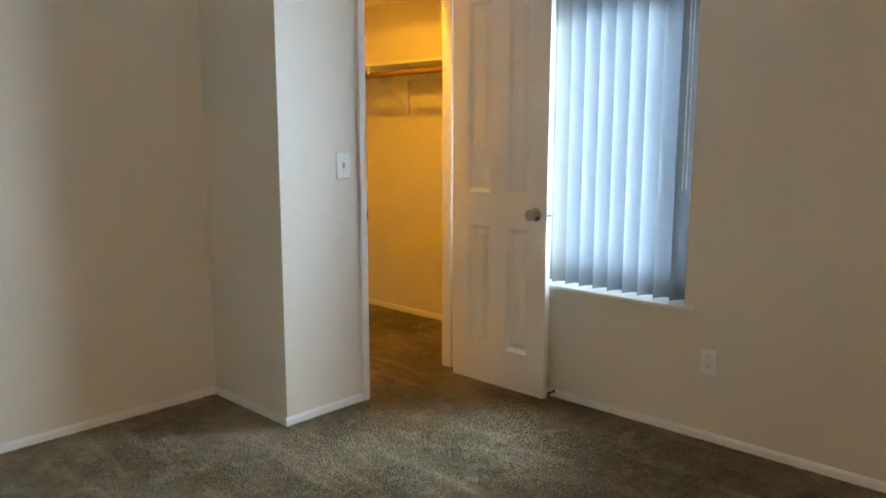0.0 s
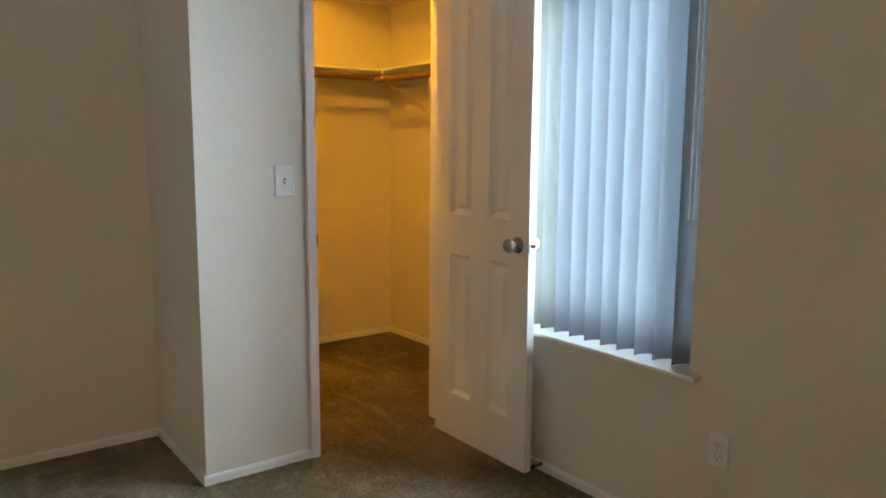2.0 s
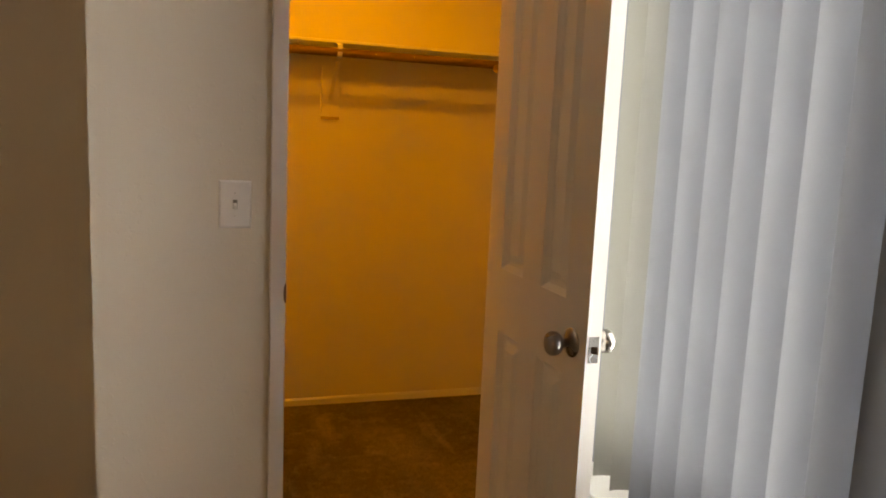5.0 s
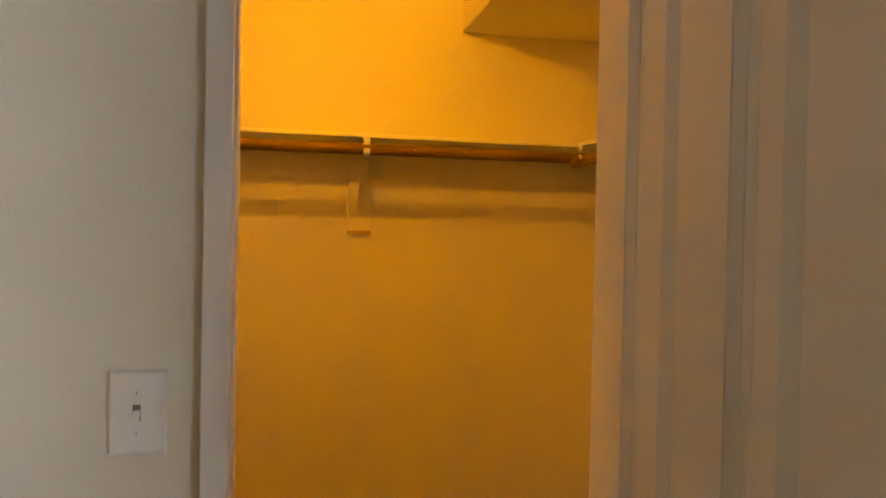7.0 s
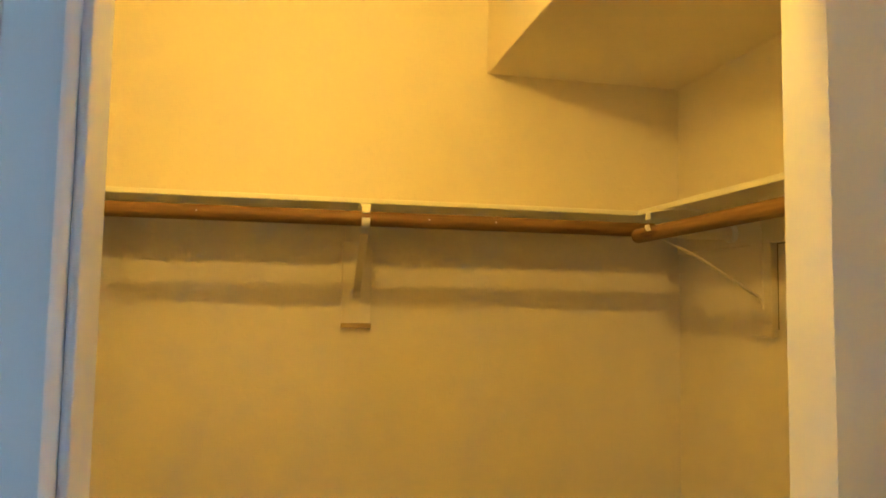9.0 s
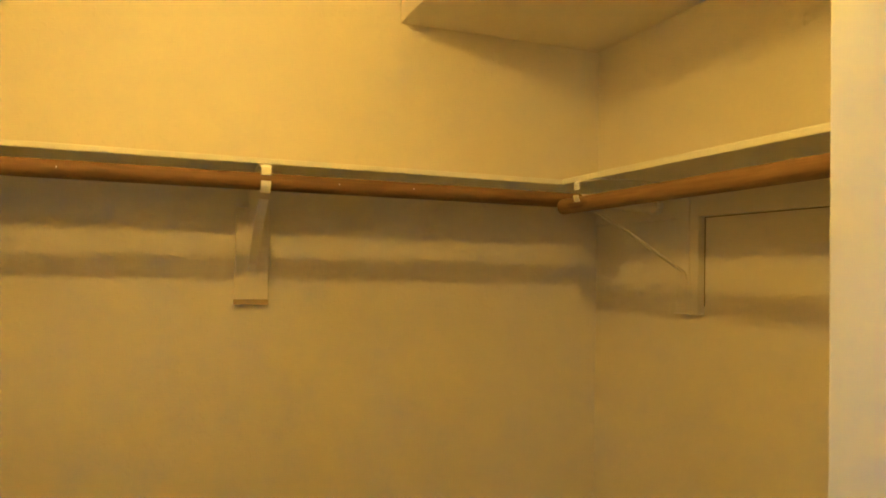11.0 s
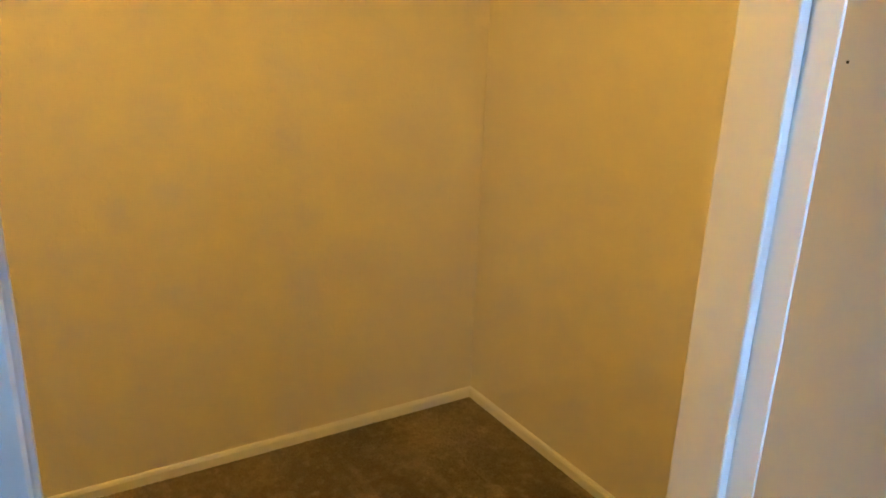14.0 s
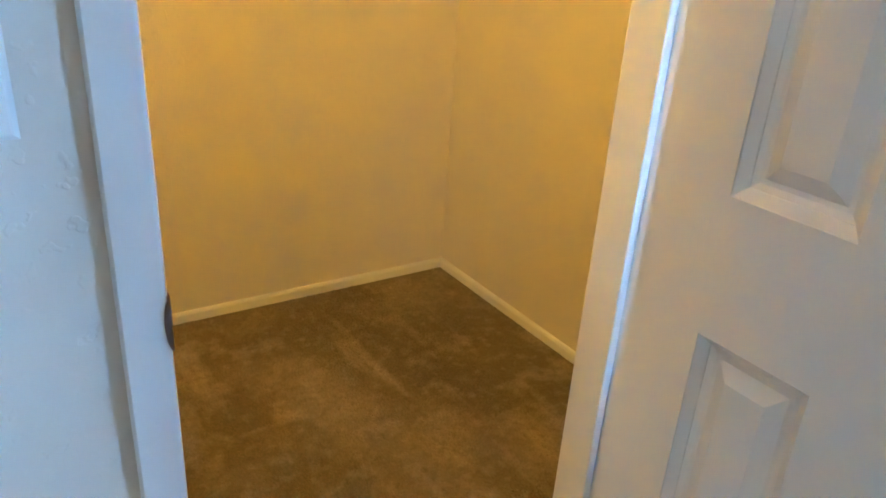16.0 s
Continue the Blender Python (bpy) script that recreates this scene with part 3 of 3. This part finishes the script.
# ---- closet shelves, cleats, rods, brackets ----
SH_Z0, SH_Z1 = 1.767, 1.781
SH_Y, SH_X = 1.328, 0.540
shelf = thing("closet_shelf", "white painted shelf board along the closet's back wall", "shelf", "closet shelves", at=(0, CL_B, SH_Z0))
part("board", shifted(box((CL_L, SH_Y + 0.006, SH_Z0), (CL_R, CL_B, SH_Z1), 0.001), shelf), TRIM, shelf)
part("edge_band", shifted(box((CL_L, SH_Y, SH_Z0), (CL_R, SH_Y + 0.006, SH_Z1), 0.0028, 3), shelf), TRIM, shelf, "rounded painted front edge")
shelf2 = thing("closet_shelf", "white painted shelf board along the closet's side wall", "shelf", "closet shelves", at=(CL_R, SH_Y, SH_Z0))
part("board", shifted(box((SH_X + 0.006, FRONT_T, SH_Z0), (CL_R, SH_Y - 0.001, SH_Z1), 0.001), shelf2), TRIM, shelf2)
part("edge_band", shifted(box((SH_X, FRONT_T, SH_Z0 - 0.001), (SH_X + 0.006, SH_Y - 0.001, SH_Z1 + 0.001), 0.0028, 3), shelf2), TRIM, shelf2, "rounded painted front edge")
part("cleat", shifted(box((CL_R - 0.018, FRONT_T, 1.683), (CL_R, CL_B - 0.018, SH_Z0), 0.002), shelf2), WALL, shelf2)
for a, b in (((CL_R - 0.0012, FRONT_T, 1.6808), (CL_R + 0.002, 1.1175, 1.6835)), ((CL_R - 0.0012, 1.1175, 1.4600), (CL_R + 0.002, 1.1200, 1.6835))):
    part("open_joint", shifted(box(a, b), shelf2), JOINT, shelf2, "dark unfilled joint under the cleat")
ROD_Y, ROD_Z, ROD_R = 1.283, 1.722, 0.0193
ROD2_X, ROD2_Z = 0.506, 1.702


def rod(label, mat, a, b, r):
    a, b = Vector(a), Vector(b)
    ob = thing("closet_rod", label, "closet rod", "closet rods", at=a)
    n = 14
    bm = tube([a.lerp(b, i / n) - a for i in range(n + 1)], r, 20)
    bmesh.ops.bevel(bm, geom=[e for e in bm.edges if e.calc_face_angle(0) > 1.2], offset=0.002, segments=2, affect="EDGES")
    part("pole", bm, mat, ob, smooth=True)
    return ob


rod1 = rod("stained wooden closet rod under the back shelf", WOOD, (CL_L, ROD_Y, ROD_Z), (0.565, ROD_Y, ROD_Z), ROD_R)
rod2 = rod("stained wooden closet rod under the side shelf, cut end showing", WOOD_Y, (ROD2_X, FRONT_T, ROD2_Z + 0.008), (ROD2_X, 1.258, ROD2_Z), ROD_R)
part("painted_end", shifted(tube([(0.565, ROD_Y, ROD_Z), (0.69, ROD_Y, ROD_Z), (CL_R - 0.0185, ROD_Y, ROD_Z)], ROD_R - 0.0004, 20), rod1), WALL, rod1, "rod end painted over with wall paint", True)
part("socket", shifted(lathe([(0.026, CL_R - 0.0195), (0.026, CL_R - 0.033), (0.021, CL_R - 0.034)], "x", (0, ROD_Y, ROD_Z), 24), rod1), ENAMEL, rod1, "white rod socket", True)
for x in (-0.630, -0.065, 0.111):
    part("paint_speck", shifted(lathe([(0.0017, ROD_Y - ROD_R - 0.0006), (0.0012, ROD_Y - ROD_R + 0.0012)], "y", (x, 0, ROD_Z + 0.002), 7), rod1), ENAMEL, rod1)


def bracket(label, m, brace_width):
    """Shelf and rod bracket: the wall is at y = 0 and the room towards -y; z = 0 is the shelf's underside."""
    ob = thing("shelf_bracket", label, "bracket", "shelf brackets")
    ob.matrix_world = m
    part("mounting_board", box((-0.043, -0.020, -0.328), (0.043, 0, -0.0800), 0.002), WALL, ob, "painted wooden mounting board")
    reach = CL_B - ROD_Y
    part("upright", strap([(0, -0.0215, -0.255), (0, -0.0215, -0.12), (0, -0.0215, -0.010)], (1, 0, 0), 0.024, 0.003), WALL, ob)
    part("arm", strap([(0, -0.020, -0.0025), (0, -0.20, -0.0025), (0, CL_SHELF, -0.0025), (0, -reach, -0.010), (0, -reach - 0.014, -0.013)], (1, 0, 0), 0.024, 0.003), ENAMEL, ob)
    part("arm_tip", strap([(0, -reach - 0.014, -0.012), (0, -reach - 0.019, -0.016), (0, -reach - 0.019, -0.032)], (1, 0, 0), 0.022, 0.003), ENAMEL, ob, "white folded bracket tip")
    brace = [(0, -0.023, -0.242), (0, -0.030, -0.222), (0, -0.10, -0.182), (0, -0.20, -0.125), (0, -reach + 0.022, -0.079)]
    part("brace", strap(brace, (1, 0, 0), brace_width, 0.004), WALL, ob, "diagonal brace painted over with the wall")
    cup = []
    for i in range(11):
        a = radians(20 - 20 * i)
        cup.append((0, -reach + (ROD_R + 0.003) * math.cos(a), SH_OFF + (ROD_R + 0.003) * math.sin(a)))
    part("rod_cup", strap(cup, (1, 0, 0), 0.021, 0.003), ENAMEL, ob, "white rod hook", True)
    part("screw", lathe([(0.005, -0.0228), (0.0045, -0.0255), (0.002, -0.027)], "y", (0, 0, -0.2300), 14), NICKEL, ob, smooth=True)
    return ob


SH_OFF = ROD_Z - SH_Z0
CL_SHELF = SH_Y - CL_B
first = bracket("white steel shelf and rod bracket on the back wall", pose(-0.214, CL_B - 0.001, SH_Z0, 0, 0, -2.0), 0.021)
bracket("white steel shelf and rod bracket on the side wall", pose(CL_R, 1.163, SH_Z0, 0, 0, -90), 0.013)

# Brown strip along the mounting board's lower end.
part("brown_end", box((-0.0432, -0.0208, -0.3284), (0.0432, -0.0016, -0.3150), 0.001), END_BROWN, first, "brown lower end")

# ---- closet lamp over the doorway, out of the walk's sight ----
lamp = thing("closet_lamp", "bare warm bulb in a porcelain holder above the doorway", "lamp", at=(BULB[0], FRONT_T, BULB[2]))
part("holder", lathe([(0.055, 0.0), (0.055, 0.008), (0.040, 0.016), (0.022, 0.022), (0.020, 0.030)], "y", (0, 0, 0), 28), ENAMEL, lamp, smooth=True)
prof = [(0.013, 0.030), (0.016, 0.036), (0.029, 0.048), (0.037, 0.064), (0.038, 0.076), (0.033, 0.093), (0.020, 0.106), (0.004, 0.111)]
part("bulb", lathe(prof, "y", (0, 0, 0), 20), GLOW, lamp, "glowing bulb", True)

# ---- outside ----
structure("ground", box((-60, -60, -0.40), (60, 60, -0.20)), GROUND, "dim ground outside the building", "ground")


# ---- carpet pile ----
def pile(x0, x1, y0, y1, gap, high, seed):
    """Small leaning tufts on the floor; broad waves of lean leave the tracks of feet and vacuum."""
    r = np.random.default_rng(seed)
    gx, gy = np.meshgrid(np.arange(x0, x1, gap), np.arange(y0, y1, gap))
    px = gx.ravel() + r.uniform(-0.5, 0.5, gx.size) * gap
    py = gy.ravel() + r.uniform(-0.5, 0.5, gx.size) * gap
    n = px.size
    wave = np.sin(px * 17 + 2.2 * np.sin(py * 1.9)) + np.sin(py * 5.1 + 2.7 * np.sin(px * 2.3) + 1.1)
    lx = 0.35 * gap * wave + r.normal(0, 0.35, n) * gap
    ly = 0.5 * gap * np.sin(px * 4.3 + py * 2.1) + r.normal(0, 0.35, n) * gap
    h = high * r.uniform(0.65, 1.1, n)
    a = r.uniform(0, 2 * np.pi, n)
    rad = gap * r.uniform(0.45, 0.75, n)
    v = np.zeros((n, 4, 3))
    for k in range(3):
        v[:, k, 0], v[:, k, 1] = px + rad * np.cos(a + k * 2.094), py + rad * np.sin(a + k * 2.094)
    v[:, 3, 0], v[:, 3, 1], v[:, 3, 2] = px + lx, py + ly, h
    base = 4 * np.arange(n)[:, None, None]
    f = (base + np.array([[0, 1, 3], [1, 2, 3], [2, 0, 3]])).reshape(-1, 3)
    me = bpy.data.meshes.new("carpet_pile")
    me.from_pydata(v.reshape(-1, 3).tolist(), [], f.tolist())
    me.materials.append(PILE)
    return tagged(new("carpet_pile", me), "short brown-beige cut pile of the carpet", "carpet pile", kind="stuff")


pile(CL_L + 0.012, CL_R - 0.012, 0.0, CL_B - 0.012, 0.0070, 0.0048, 3)
pile(-2.6, WALL_X - 0.012, -2.2, -0.013, 0.0085, 0.0048, 5)
pile(-2.6, OUT_X - 0.012, -0.013, LEFT_Y - 0.012, 0.0085, 0.0048, 6)
